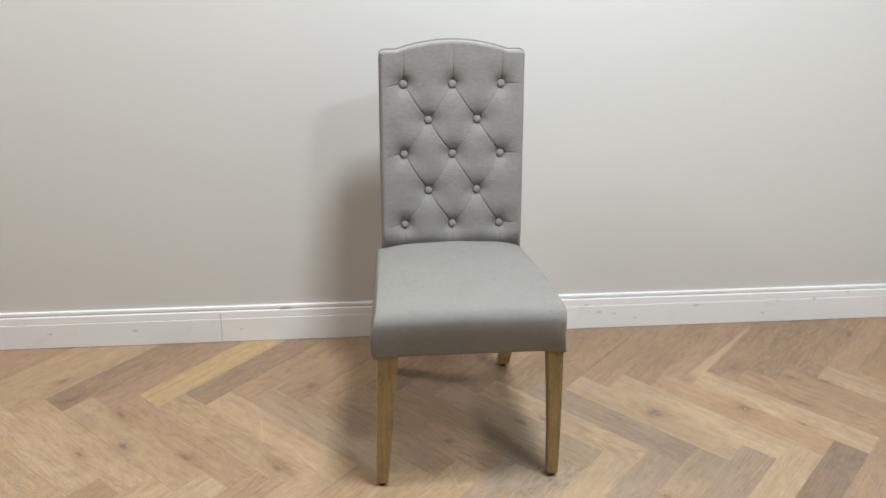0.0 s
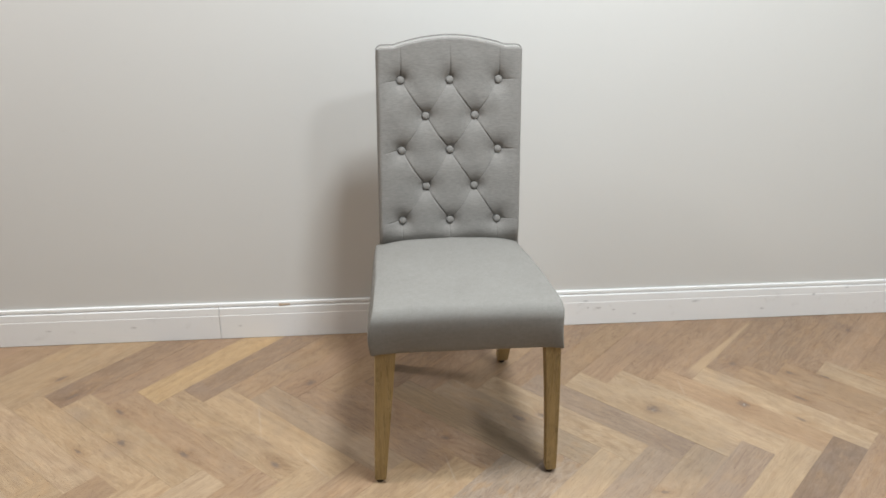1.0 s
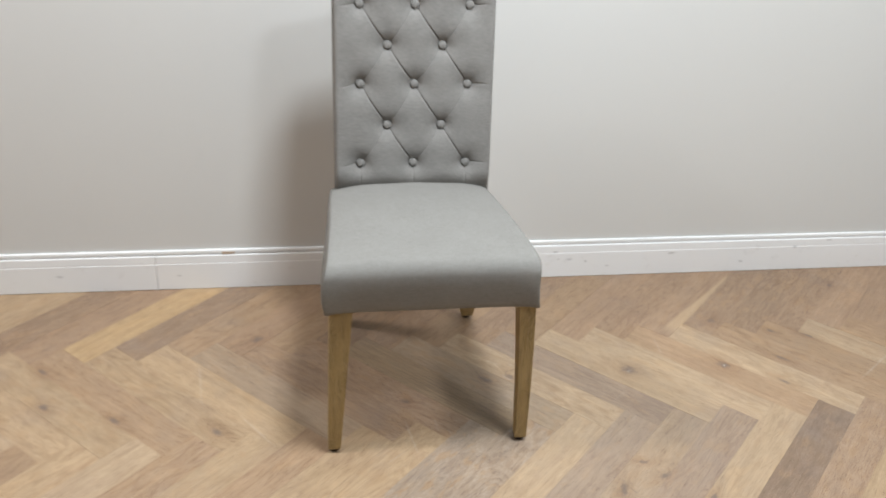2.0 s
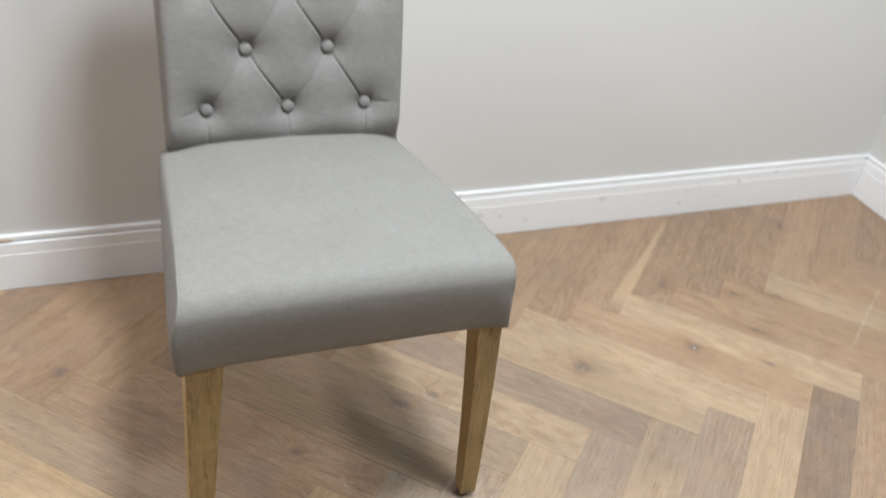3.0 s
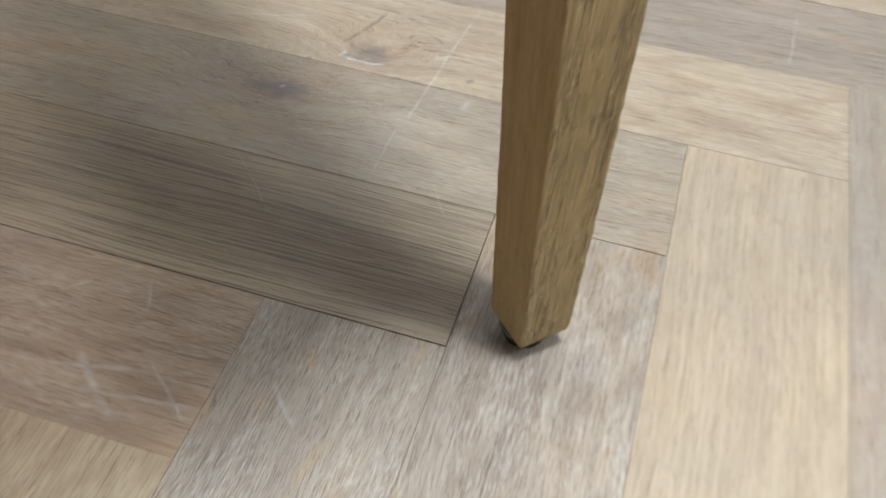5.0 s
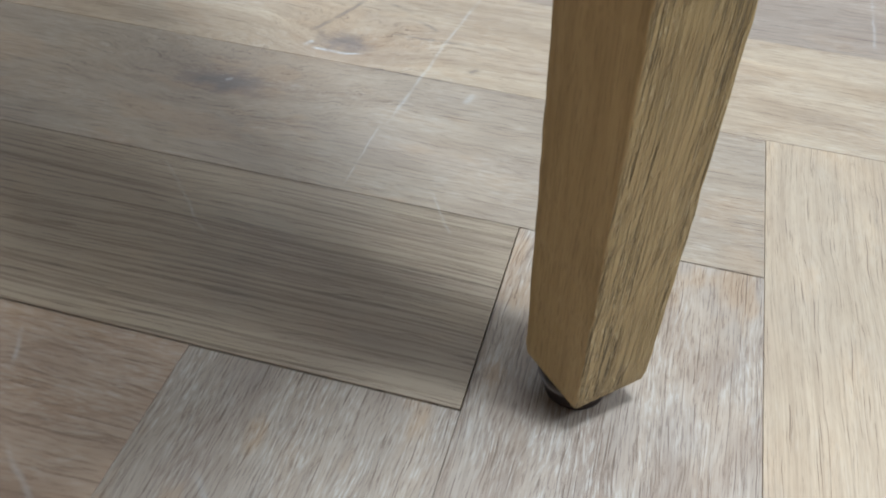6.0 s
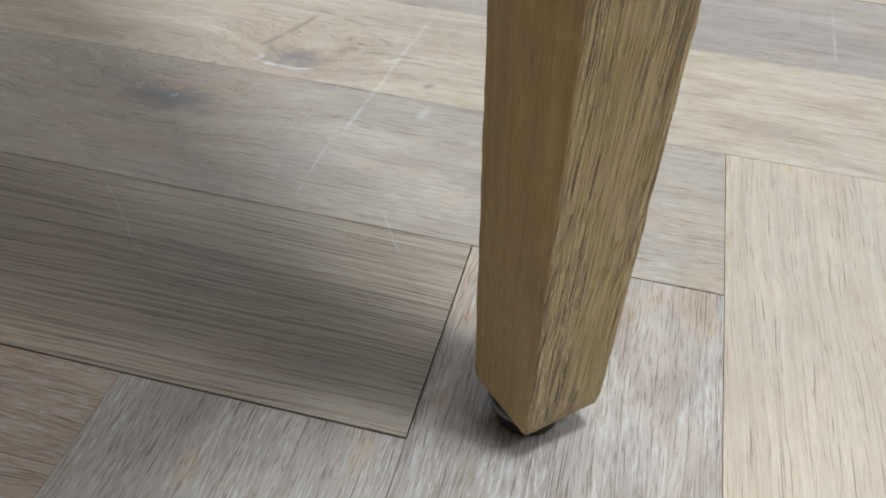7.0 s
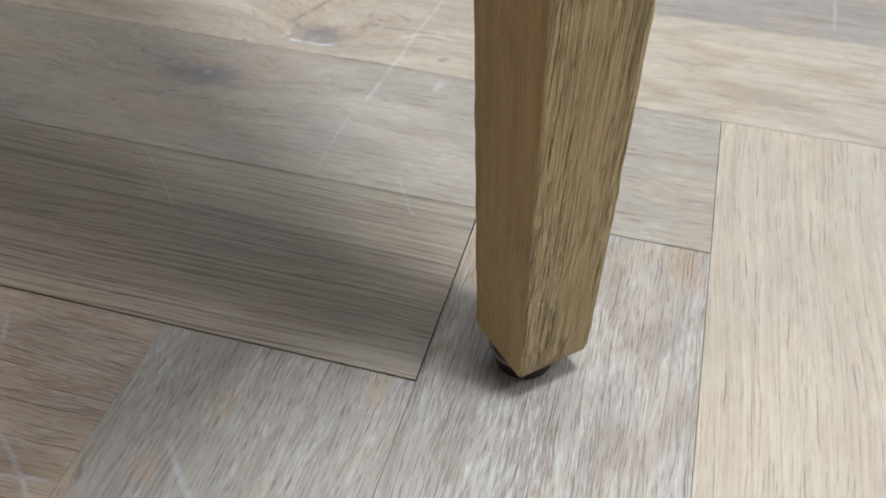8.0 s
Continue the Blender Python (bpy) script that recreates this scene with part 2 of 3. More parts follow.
    # hair scratches in all directions, in patches
    cell = m.noise(m.vmath("ADD", m.vmath("SCALE", pos, None, 1.0), m.vmath("SCALE", m.noise(pos, 11.0, 2.0, 0.5, colour=True), None, 0.12)), 26.0, 2.0, 0.4)
    hair = m.span(m.math("ABSOLUTE", m.math("SUBTRACT", cell, 0.5)), 0.0, 0.0045, 1.0, 0.0)
    patch = m.span(m.noise(pos, 6.5, 2.0, 0.5), 0.52, 0.68)
    mask = m.math("MAXIMUM", mask, m.math("MULTIPLY", m.math("MULTIPLY", hair, patch), 0.30))
    # a wedge of pale sapwood along the edge of one board by the wall
    du, dv = m.math("MULTIPLY_ADD", qx, ROOT, m.math("MULTIPLY", qy, ROOT)), m.math("MULTIPLY_ADD", qx, ROOT, m.math("MULTIPLY", qy, -ROOT))
    wedge = m.math("MULTIPLY", m.span(du, 0.45, 0.52), m.span(du, 0.90, 0.86))
    lip = m.math("ADD", 0.012, m.span(du, 0.48, 0.88, 0.0, 0.024))
    wedge = m.math("MULTIPLY", wedge, m.math("MULTIPLY", m.span(m.math("SUBTRACT", dv, lip), -0.003, 0.004), m.span(dv, 0.0455, 0.0435)))
    col = m.mix(m.math("MULTIPLY", wedge, 0.55), col, (0.50, 0.36, 0.22))
    col = m.mix(m.math("MULTIPLY", mask, 0.30), col, (0.60, 0.56, 0.51))
    rough = m.math("ADD", m.math("MULTIPLY_ADD", cloud, 0.14, 0.40), m.math("MULTIPLY", mask, 0.2))
    height = m.math("ADD", m.math("MULTIPLY", stroke, 0.6), m.math("MULTIPLY", line, 0.6))
    return m.done(col, rough, m.bump(height, 0.30, 0.0008), Specular_IOR_Level=0.40)


def leg_oak():
    m = Nodes("pale_oak_legs")
    rand = m.info("Random")
    v = m.vmath("ADD", m.coords("Object"), m.join(m.math("MULTIPLY", rand, 13.0), m.math("MULTIPLY", rand, 29.0), rand))
    x, y, z = m.split(v)
    bend = m.noise(m.join(m.math("MULTIPLY", x, 30.0), m.math("MULTIPLY", y, 30.0), m.math("MULTIPLY", z, 7.0)), 1.0, 2.0, 0.5)
    xb = m.math("MULTIPLY_ADD", bend, 0.0045, x)
    yb = m.math("MULTIPLY_ADD", bend, 0.0045, y)
    ring = m.noise(m.join(m.math("MULTIPLY", xb, 330.0), m.math("MULTIPLY", yb, 260.0), m.math("MULTIPLY", z, 4.0)), 1.0, 4.0, 0.62)
    cloud = m.noise(v, 22.0, 3.0, 0.55)
    col = m.ramp(ring, (0.30, (0.505, 0.355, 0.158)), (0.50, (0.440, 0.305, 0.130)), (0.68, (0.36, 0.245, 0.100)))
    col = m.mix(m.math("MULTIPLY", m.span(cloud, 0.4, 0.75), 0.4), col, (0.49, 0.345, 0.165))
    # coarse early wood in bands, smooth islands between them
    band = m.noise(m.join(m.math("MULTIPLY", xb, 150.0), m.math("MULTIPLY", yb, 60.0), m.math("MULTIPLY", z, 9.0)), 1.0, 2.0, 0.5)
    rough_band = m.span(band, 0.40, 0.58)
    wander = m.noise(m.join(m.math("MULTIPLY", x, 300.0), m.math("MULTIPLY", y, 300.0), m.math("MULTIPLY", z, 130.0)), 1.0, 2.0, 0.5)
    xw = m.math("MULTIPLY_ADD", wander, 0.0004, xb)
    # the open pores show on the flat-sawn faces, hardly on the quarter-sawn ones
    nx = m.split(m.coords("Normal"))[0]
    flat = m.span(m.math("ABSOLUTE", nx), 0.35, 0.85, 1.0, 0.10)
    pore = m.noise(m.join(m.math("MULTIPLY", xw, 2100.0), m.math("MULTIPLY", yb, 1100.0), m.math("MULTIPLY", z, 42.0)), 1.0, 3.0, 0.62)
    hole = m.math("MULTIPLY", m.math("MULTIPLY", m.span(pore, 0.48, 0.42), m.math("MULTIPLY_ADD", rough_band, 0.72, 0.28)), flat)
    hair = m.noise(m.join(m.math("MULTIPLY", xw, 2600.0), m.math("MULTIPLY", yb, 1500.0), m.math("MULTIPLY", z, 30.0)), 1.0, 3.0, 0.6)
    chip = m.noise(m.join(m.math("MULTIPLY", x, 900.0), m.math("MULTIPLY", y, 700.0), m.math("MULTIPLY", z, 240.0)), 1.0, 2.0, 0.6)
    col = m.mix(m.math("MULTIPLY", m.span(hair, 0.47, 0.36), 0.40), col, (0.25, 0.165, 0.070))
    col = m.mix(m.math("MULTIPLY", hole, m.span(chip, 0.30, 0.46, 0.30, 0.80)), col, (0.115, 0.080, 0.034))
    flake = m.math("MULTIPLY", m.math("MULTIPLY", m.span(chip, 0.54, 0.64), m.span(pore, 0.42, 0.50)), m.math("MULTIPLY", rough_band, flat))
    col = m.mix(m.math("MULTIPLY", flake, 0.50), col, (0.66, 0.51, 0.29))
    height = m.math("SUBTRACT", m.math("MULTIPLY_ADD", hair, 0.35, m.math("MULTIPLY", flake, 0.35)), m.math("MULTIPLY", hole, 1.1))
    return m.done(col, 0.52, m.bump(height, 0.85, 0.0010), Specular_IOR_Level=0.32)


def fabric(name, tint, twill):
    m = Nodes(name)
    v = m.coords("Object")
    x, y, z = m.split(v)
    across = m.math("ADD", y, z)
    slub_a = m.noise(m.join(m.math("MULTIPLY", x, 75.0), m.math("MULTIPLY", y, 520.0), m.math("MULTIPLY", z, 520.0)), 1.0, 2.0, 0.5)
    slub_b = m.noise(m.join(m.math("MULTIPLY", x, 620.0), m.math("MULTIPLY", y, 80.0), m.math("MULTIPLY", z, 80.0)), 1.0, 2.0, 0.5)
    drift = m.noise(v, 45.0, 3.0, 0.6)
    phase = m.math("MULTIPLY", drift, 9.0)
    weft = m.math("SINE", m.math("MULTIPLY_ADD", across, 2 * math.pi / 0.0019, phase))
    warp = m.math("SINE", m.math("MULTIPLY_ADD", x, 2 * math.pi / 0.0019, phase))
    weave = m.math("MULTIPLY", m.math("MULTIPLY", weft, warp), 0.3 + 0.7 * twill)
    rib = m.math("SINE", m.math("ADD", m.math("MULTIPLY_ADD", x, 2 * math.pi / 0.0023, phase), m.math("MULTIPLY", across, 2 * math.pi / 0.014)))
    rib = m.math("MULTIPLY", rib, m.span(m.noise(v, 90.0, 4.0, 0.65), 0.34, 0.58, 0.30 * twill, twill))
    soft = m.noise(v, 12.0, 3.0, 0.55)
    # plain weave shows its weft more than its warp
    fleck = m.math("ADD", m.math("MULTIPLY", slub_a, 0.85 - 0.25 * twill), m.math("MULTIPLY", slub_b, 0.15 + 0.25 * twill))
    brushed = m.noise(m.join(m.math("MULTIPLY", x, 14.0), m.math("MULTIPLY", y, 120.0), m.math("MULTIPLY", z, 120.0)), 1.0, 3.0, 0.6)
    light = m.math("ADD", m.math("MULTIPLY_ADD", fleck, 0.65, 0.65), m.math("MULTIPLY_ADD", soft, 0.16, m.math("MULTIPLY_ADD", brushed, 0.13 - 0.07 * twill, -0.145 + 0.035 * twill)))
    light = m.math("ADD", light, m.math("MULTIPLY_ADD", weave, 0.06, m.math("MULTIPLY", rib, 0.06)))
    col = m.mix(1.0, tint, m.join(light, light, light), "MULTIPLY")
    height = m.math("ADD", m.math("MULTIPLY_ADD", weave, 0.45, m.math("MULTIPLY", rib, 0.45)), m.math("MULTIPLY", fleck, 1.1))
    return m.done(col, 0.88, m.bump(height, 0.60, 0.0007), Specular_IOR_Level=0.18)


def wall_paint(name, colour):
    m = Nodes(name)
    pos = m.position()
    roller = m.noise(pos, 420.0, 3.0, 0.6)
    broad = m.noise(pos, 2.2, 3.0, 0.5)
    marks = m.noise(pos, 16.0, 4.0, 0.6)
    col = m.mix(m.math("MULTIPLY", m.span(broad, 0.35, 0.7), 0.10), colour, tuple(c * 0.93 for c in colour))
    col = m.mix(m.math("MULTIPLY", m.span(marks, 0.60, 0.78), 0.10), col, tuple(c * 0.82 for c in colour))
    return m.done(col, 0.72, m.bump(roller, 0.10, 0.0006), Specular_IOR_Level=0.28)


# marks on the skirting: x, z, half length, half height
SCUFFS = [
    (0.105, 0.086, 0.010, 0.004), (0.150, 0.060, 0.012, 0.005), (0.20, 0.052, 0.006, 0.004), (0.115, 0.062, 0.005, 0.003),
    (0.47, 0.072, 0.016, 0.004), (0.87, 0.082, 0.008, 0.006), (0.98, 0.102, 0.012, 0.003), (0.70, 0.036, 0.008, 0.004),
    (-1.30, 0.052, 0.012, 0.004), (-0.98, 0.045, 0.008, 0.003), (-1.55, 0.050, 0.010, 0.003), (0.27, 0.034, 0.008, 0.003),
]


def skirting_paint():
    m = Nodes("white_satin_skirting_paint")
    pos = m.position()
    px, py, pz = m.split(pos)
    core = None
    for x, z, a, b in SCUFFS:
        d = m.vmath("LENGTH", m.join(m.math("MULTIPLY_ADD", px, 1 / a, -x / a), m.math("MULTIPLY_ADD", pz, 1 / b, -z / b), m.math("MULTIPLY", m.math("SUBTRACT", py, Y1), 8.0)))
        core = d if core is None else m.math("MINIMUM", core, d)
    wob = m.noise(pos, 220.0, 3.0, 0.7)
    scuff = m.span(m.math("ADD", core, m.math("MULTIPLY_ADD", wob, 2.6, -1.3)), 0.2, 1.1, 1.0, 0.0)
    grime = m.noise(pos, 28.0, 4.0, 0.65)
    col = m.mix(m.math("MULTIPLY", m.span(grime, 0.58, 0.75), 0.22), (0.89, 0.89, 0.892), (0.62, 0.60, 0.585))
    col = m.mix(m.math("MULTIPLY", scuff, 0.55), col, (0.42, 0.41, 0.42))
    brush = m.noise(m.vmath("MULTIPLY", pos, (6.0, 6.0, 260.0)), 1.0, 3.0, 0.6)
    return m.done(col, 0.58, m.bump(brush, 0.08, 0.0008), Specular_IOR_Level=0.28)


def plain(name, colour, rough, vary=0.12, scale=60.0, **more):
    m = Nodes(name)
    n = m.noise(m.coords("Object"), scale, 3.0, 0.6)
    col = m.mix(n, tuple(c * (1 - vary) for c in colour), tuple(min(1.0, c * (1 + vary)) for c in colour))
    return m.done(col, rough, m.bump(n, 0.1, 0.0005), **more)


OAK = oak_floor("oiled_oak_floor", False)
OAK_FAR = oak_floor("oiled_oak_floor_far", True)
LEG = leg_oak()
FABRIC = fabric("grey_linen_twill", (0.271, 0.260, 0.242), 1.0)
# the seat's linen with less rib; its weaker light is put into the tint
LINEN = fabric("grey_linen_plain_weave_shaded", (0.244, 0.232, 0.218), 0.12)
WALL = wall_paint("warm_white_wall_paint", (0.68, 0.67, 0.65))
# unseen closing walls: colour held dark so they send little light back
FAR_WALL = wall_paint("bounce_cut_wall_grey", (0.11, 0.11, 0.107))
# unseen ceiling: grey instead of white, to weaken the fill light
CEIL = wall_paint("bounce_cut_ceiling_grey", (0.24, 0.24, 0.235))
PAINT = skirting_paint()
PAD = plain("dark_brown_plastic", (0.022, 0.010, 0.006), 0.5)
RING = plain("smoked_plastic", (0.17, 0.150, 0.140), 0.22)
SCREED = plain("dark_underlay", (0.13, 0.095, 0.066), 0.9)
LINING = plain("black_dust_cover", (0.02, 0.02, 0.021), 0.95)
CHIP = plain("bare_wood_chip", (0.60, 0.47, 0.36), 0.7)
LAMP_FRAME = plain("white_lamp_frame", (0.8, 0.8, 0.8), 0.4)


# ---- mesh helpers ----
def mesh_of(bm, name, smooth=True):
    bmesh.ops.recalc_face_normals(bm, faces=bm.faces)
    me = bpy.data.meshes.new(name)
    bm.to_mesh(me)
    bm.free()
    if smooth:
        me.shade_smooth()
    return me


def part(name, bm, material, parent=None, label="", smooth=True):
    me = mesh_of(bm, name, smooth)
    me.materials.append(material)
    ob = new(name, me)
    ob.parent = parent
    if label:
        tagged(ob, label)
    return ob


def box(bm, x0, x1, y0, y1, z0, z1):
    m = Matrix.Translation(((x0 + x1) / 2, (y0 + y1) / 2, (z0 + z1) / 2)) @ Matrix.Diagonal((x1 - x0, y1 - y0, z1 - z0, 1))
    return bmesh.ops.create_cube(bm, size=1.0, matrix=m)["verts"]


def loft(bm, loops, closed=True, caps=True):
    rows = [[bm.verts.new(p) for p in loop] for loop in loops]
    n = len(rows[0])
    for a, b in zip(rows, rows[1:]):
        for i in range(n if closed else n - 1):
            j = (i + 1) % n
            bm.faces.new((a[i], a[j], b[j], b[i]))
    if caps:
        bm.faces.new(rows[0])
        bm.faces.new(list(reversed(rows[-1])))
    return rows


def tube(bm, points, radius, sides=8, ring=False):
    pts = [Vector(p) for p in points]
    loops, n = [], len(pts)
    up = None
    for i, p in enumerate(pts):
        t = (pts[(i + 1) % n] - pts[i - 1]) if ring else (pts[min(i + 1, n - 1)] - pts[max(i - 1, 0)])
        t.normalize()
        if up is None:
            up = t.orthogonal().normalized()
        up = (up - t * up.dot(t)).normalized()
        side = t.cross(up)
        loops.append([p + radius * (math.cos(2 * math.pi * k / sides) * up + math.sin(2 * math.pi * k / sides) * side) for k in range(sides)])
    if ring:
        loops.append(loops[0])
    loft(bm, loops, True, not ring)


def lathe(bm, profile, sides=20):
    loops = []
    for r, h in profile:
        loops.append([(r * math.cos(2 * math.pi * k / sides), r * math.sin(2 * math.pi * k / sides), h) for k in range(sides)])
    loft(bm, loops)


# ---- the room ----
def slab(name, x0, x1, y0, y1, z0, z1, material, label, category):
    bm = bmesh.new()
    box(bm, x0, x1, y0, y1, z0, z1)
    return tagged(part(name, bm, material, None, label, smooth=False), label, category, kind="structure")


WY, WX = Y1 + SKIRT, X1 + SKIRT
slab("wall_north", X0 - 0.12, WX + 0.12, WY, WY + 0.12, -0.03, ZC, WALL, "matt warm white painted plaster wall", "wall")
slab("wall_east", WX, WX + 0.12, Y0, WY, -0.03, ZC, WALL, "matt warm white painted plaster side wall", "wall")
slab("wall_west", X0 - 0.12, X0, Y0, WY, -0.03, ZC, FAR_WALL, "plain unseen closing wall, darkened to cut bounced light", "wall")
slab("wall_south", X0 - 0.12, WX + 0.12, Y0 - 0.12, Y0, -0.03, ZC, FAR_WALL, "plain unseen closing wall, darkened to cut bounced light", "wall")
slab("ceiling", X0 - 0.12, WX + 0.12, Y0 - 0.12, WY + 0.12, ZC, ZC + 0.12, CEIL, "plain unseen ceiling, darkened to cut bounced light", "ceiling")

# moulded skirting: depth from the wall and height
MOULD = [(0.0, 0.1220), (0.0056, 0.1220), (0.0068, 0.1213), (0.0072, 0.1196), (0.0074, 0.1130), (0.0068, 0.1118), (0.0034, 0.1108), (0.0034, 0.1074),
         (0.0090, 0.1066), (0.0098, 0.1054), (0.0106, 0.0850), (0.0104, 0.0840), (0.0098, 0.0834), (0.0098, 0.0826), (0.0109, 0.0820), (0.0112, 0.0810), (0.0112, 0.0015), (0.0, 0.0015)]


def skirting(name, a, b, inward, label, mitre=(0, 0)):
    """A moulded board from a to b along the foot of a wall; mitre: how far each end is cut back or on with the depth."""
    a, b, inward = Vector(a), Vector(b), Vector(inward)
    along = (b - a).normalized()
    bm = bmesh.new()
    loops = []
    for end, k in ((a, mitre[0]), (b, mitre[1])):
        loops.append([end + inward * d + along * k * d + Vector((0, 0, z)) for d, z in MOULD])
    loft(bm, loops)
    ob = part(name, bm, PAINT, None, label, smooth=False)
    for p in ob.data.polygons:
        p.use_smooth = False
    return tagged(ob, label, "skirting board", kind="structure")


JOINT = -1.041
skirting("baseboard", (X0, WY, 0), (JOINT - 0.0006, WY, 0), (0, -1, 0), "scuffed white moulded skirting board")
skirting("baseboard", (JOINT + 0.0006, WY, 0), (WX - 0.0012, WY, 0), (0, -1, 0), "scuffed white moulded skirting board with chipped top edge", (0, -1))
skirting("baseboard", (WX, WY, 0), (WX, Y0, 0), (-1, 0, 0), "white moulded skirting board on the side wall", (1, 0))


# ---- ceiling lights ----
def ceiling_light(x, y, sx, sy):
    base = tagged(new("ceiling_light"), "flat white rectangular ceiling panel light", "ceiling light", "ceiling lights")
    bm = bmesh.new()
    w = 0.02
    for q in ((-sx / 2 - w, sx / 2 + w, sy / 2, sy / 2 + w), (-sx / 2 - w, sx / 2 + w, -sy / 2 - w, -sy / 2), (-sx / 2 - w, -sx / 2, -sy / 2, sy / 2), (sx / 2, sx / 2 + w, -sy / 2, sy / 2)):
        box(bm, *q, -0.03, 0)
    part("frame", bm, LAMP_FRAME, base, smooth=False)
    bm = bmesh.new()
    box(bm, -sx / 2, sx / 2, -sy / 2, sy / 2, -0.02, 0)
    part("diffuser", bm, LAMP_FRAME, base, "milky white diffuser", smooth=False)
    base.location = (x, y, ZC)
    return base


for x, y, sx, sy, _, _ in LAMPS:
    ceiling_light(x, y, sx, sy)

# ---- the chair ----
CX = -0.3735
SEAT_Z0 = 0.381


def seat_half(y):
    """Half the seat's width at depth y: wide in front, narrow at the back."""
    k = min(1.0, max(0.0, (y + 0.107) / 0.42))
    return 0.2205 * (1 - k) + 0.188 * k


def seat_profile(inset):
    """The seat's outline from the side: flat below, a soft round front."""
    pts = []
    y0, y1, z0 = -0.117 + inset, 0.315, SEAT_Z0
    top = 0.494 - inset
    r = 0.030 - inset * 0.6
    for k in range(9):
        pts.append((y0 + 0.017 * (1 - k / 8) ** 1.25 - 0.003 * math.sin(math.pi * k / 8), z0 + (top - r - z0) * k / 8))
    for k in range(1, 13):
        a = math.pi / 2 * k / 12
        pts.append((y0 + r - r * math.cos(a), top - r + r * math.sin(a)))
    for k in range(1, 25):
        f = k / 24
        pts.append((y0 + r + (y1 - y0 - r) * f, top - 0.025 * f ** 1.4 + 0.004 * math.sin(math.pi * f)))
    for k in range(1, 5):
        pts.append((y1, (top - 0.025) + (z0 - top + 0.025) * k / 4))
    for k in range(1, 20):
        pts.append((y1 + (y0 + 0.017 - y1) * k / 20, z0))
    return pts


SEAT_EDGE = 0.0055


def side_out(u, z):
    """How far the boxed side stands out at height z; the two sides were stuffed unevenly."""
    low = min(1.0, max(0.0, (z - SEAT_Z0) / 0.11))
    if u < 0:
        return 0.008 * math.sin(math.pi * low) + 0.004 * (1 - low) - 0.003 * low
    return 0.003 - 0.025 * low + 0.0165 * low ** 2


def seat_loops():
    """Rings from one side to the other: a boxed side panel, its seam, the top and front cloth, and the other side."""
    r, loops = SEAT_EDGE, []
    side = [(math.pi / 2, s) for s in (0.92, 0.75, 0.5, 0.25, 0.1)] + [(math.pi / 2 * (1 - k / 4), 0.0) for k in range(4)]
    stations = [(-1, phi, s) for phi, s in side] + [(u, 0.0, 0.0) for u in np.linspace(-1, 1, 25)] + [(1, phi, s) for phi, s in reversed(side)]
    for u, phi, s in stations:
        loop = []
        for y, z in seat_profile(r * (1 - math.cos(phi))):
            h = seat_half(y)
            x = CX + u * (h - r) + (u * r * math.sin(phi) if abs(u) == 1 else 0)
            deep = min(1.0, max(0.0, (y + 0.05) / 0.33))
            crown = (0.006 + 0.007 * deep) * (1 - ((x - CX) / h) ** 2) - 0.004 * deep - 0.010 * deep * abs((x - CX) / h) ** 7 if z > 0.42 else 0.0
            wave = 0.0012 * noise.noise((x * 14, y * 14, z * 14))
            z += crown + wave if z > SEAT_Z0 + 0.01 else 0
            if y < -0.08 and z < 0.47:
                y -= 0.009 * (1 - min(1.0, (z - SEAT_Z0) / 0.08)) ** 1.25 * abs(u) ** 10
            if s:
                yc = max(-0.055, min(0.27, y))
                x += u * ((seat_half(yc + (y - yc) * (1 - s)) - h) + (0.002 if u < 0 else 0.0) * (1 - (1 - s) ** 2))
                y, z = yc + (y - yc) * (1 - s), 0.434 + (z - 0.434) * (1 - s)
            loop.append((x + side_out(u, z) * abs(u) ** 8 * u, y, z))
        loops.append(loop)
    return loops


ROWS_Z = (0.882, 0.794, 0.708, 0.615, 0.526)
BUTTONS = []
for i, z in enumerate(ROWS_Z):
    for u in ((-0.1235, 0.0, 0.1235) if i % 2 == 0 else (-0.0615, 0.0635)):
        BUTTONS.append((u, z, i))


def back_y(z):
    """The depth of the buttons' sheet: the back leans away as it rises."""
    return 0.314 + (z - 0.526) * 0.165


def back_half(z):
    return 0.1815 - 0.0003 * (z - 0.45) / 0.5


def back_top(u):
    """The top edge: low shoulders and a flat arch between them."""
    a = abs(u)
    if a < 0.138:
        return 0.9650 + 0.0235 * math.sin(math.pi / 2 * ((0.138 - a) / 0.138)) ** 0.85
    edge = max(0.0, a - 0.166) / 0.018
    return 0.9650 - 0.016 * (1 - math.sqrt(max(0.0, 1 - min(1.0, edge) ** 2)))


CREASES = []
for i in range(4):
    for u, z, _ in [b for b in BUTTONS if b[2] == i]:
        for u2, z2, _ in [b for b in BUTTONS if b[2] == i + 1]:
            if abs(u2 - u) < 0.075:
                CREASES.append((u, z, u2, z2, 0.0038 if u2 > u else 0.0018))
for u, z, i in BUTTONS:
    if i == 0:
        CREASES.append((u, z, u, z + 0.095, 0.0040))
    if i == 4:
        CREASES.append((u, z, u, z - 0.08, 0.0026))
    if i % 2 == 0 and u:
        CREASES.append((u, z, u * 1.40, z + (0.006 if u > 0 else -0.002), 0.0034))


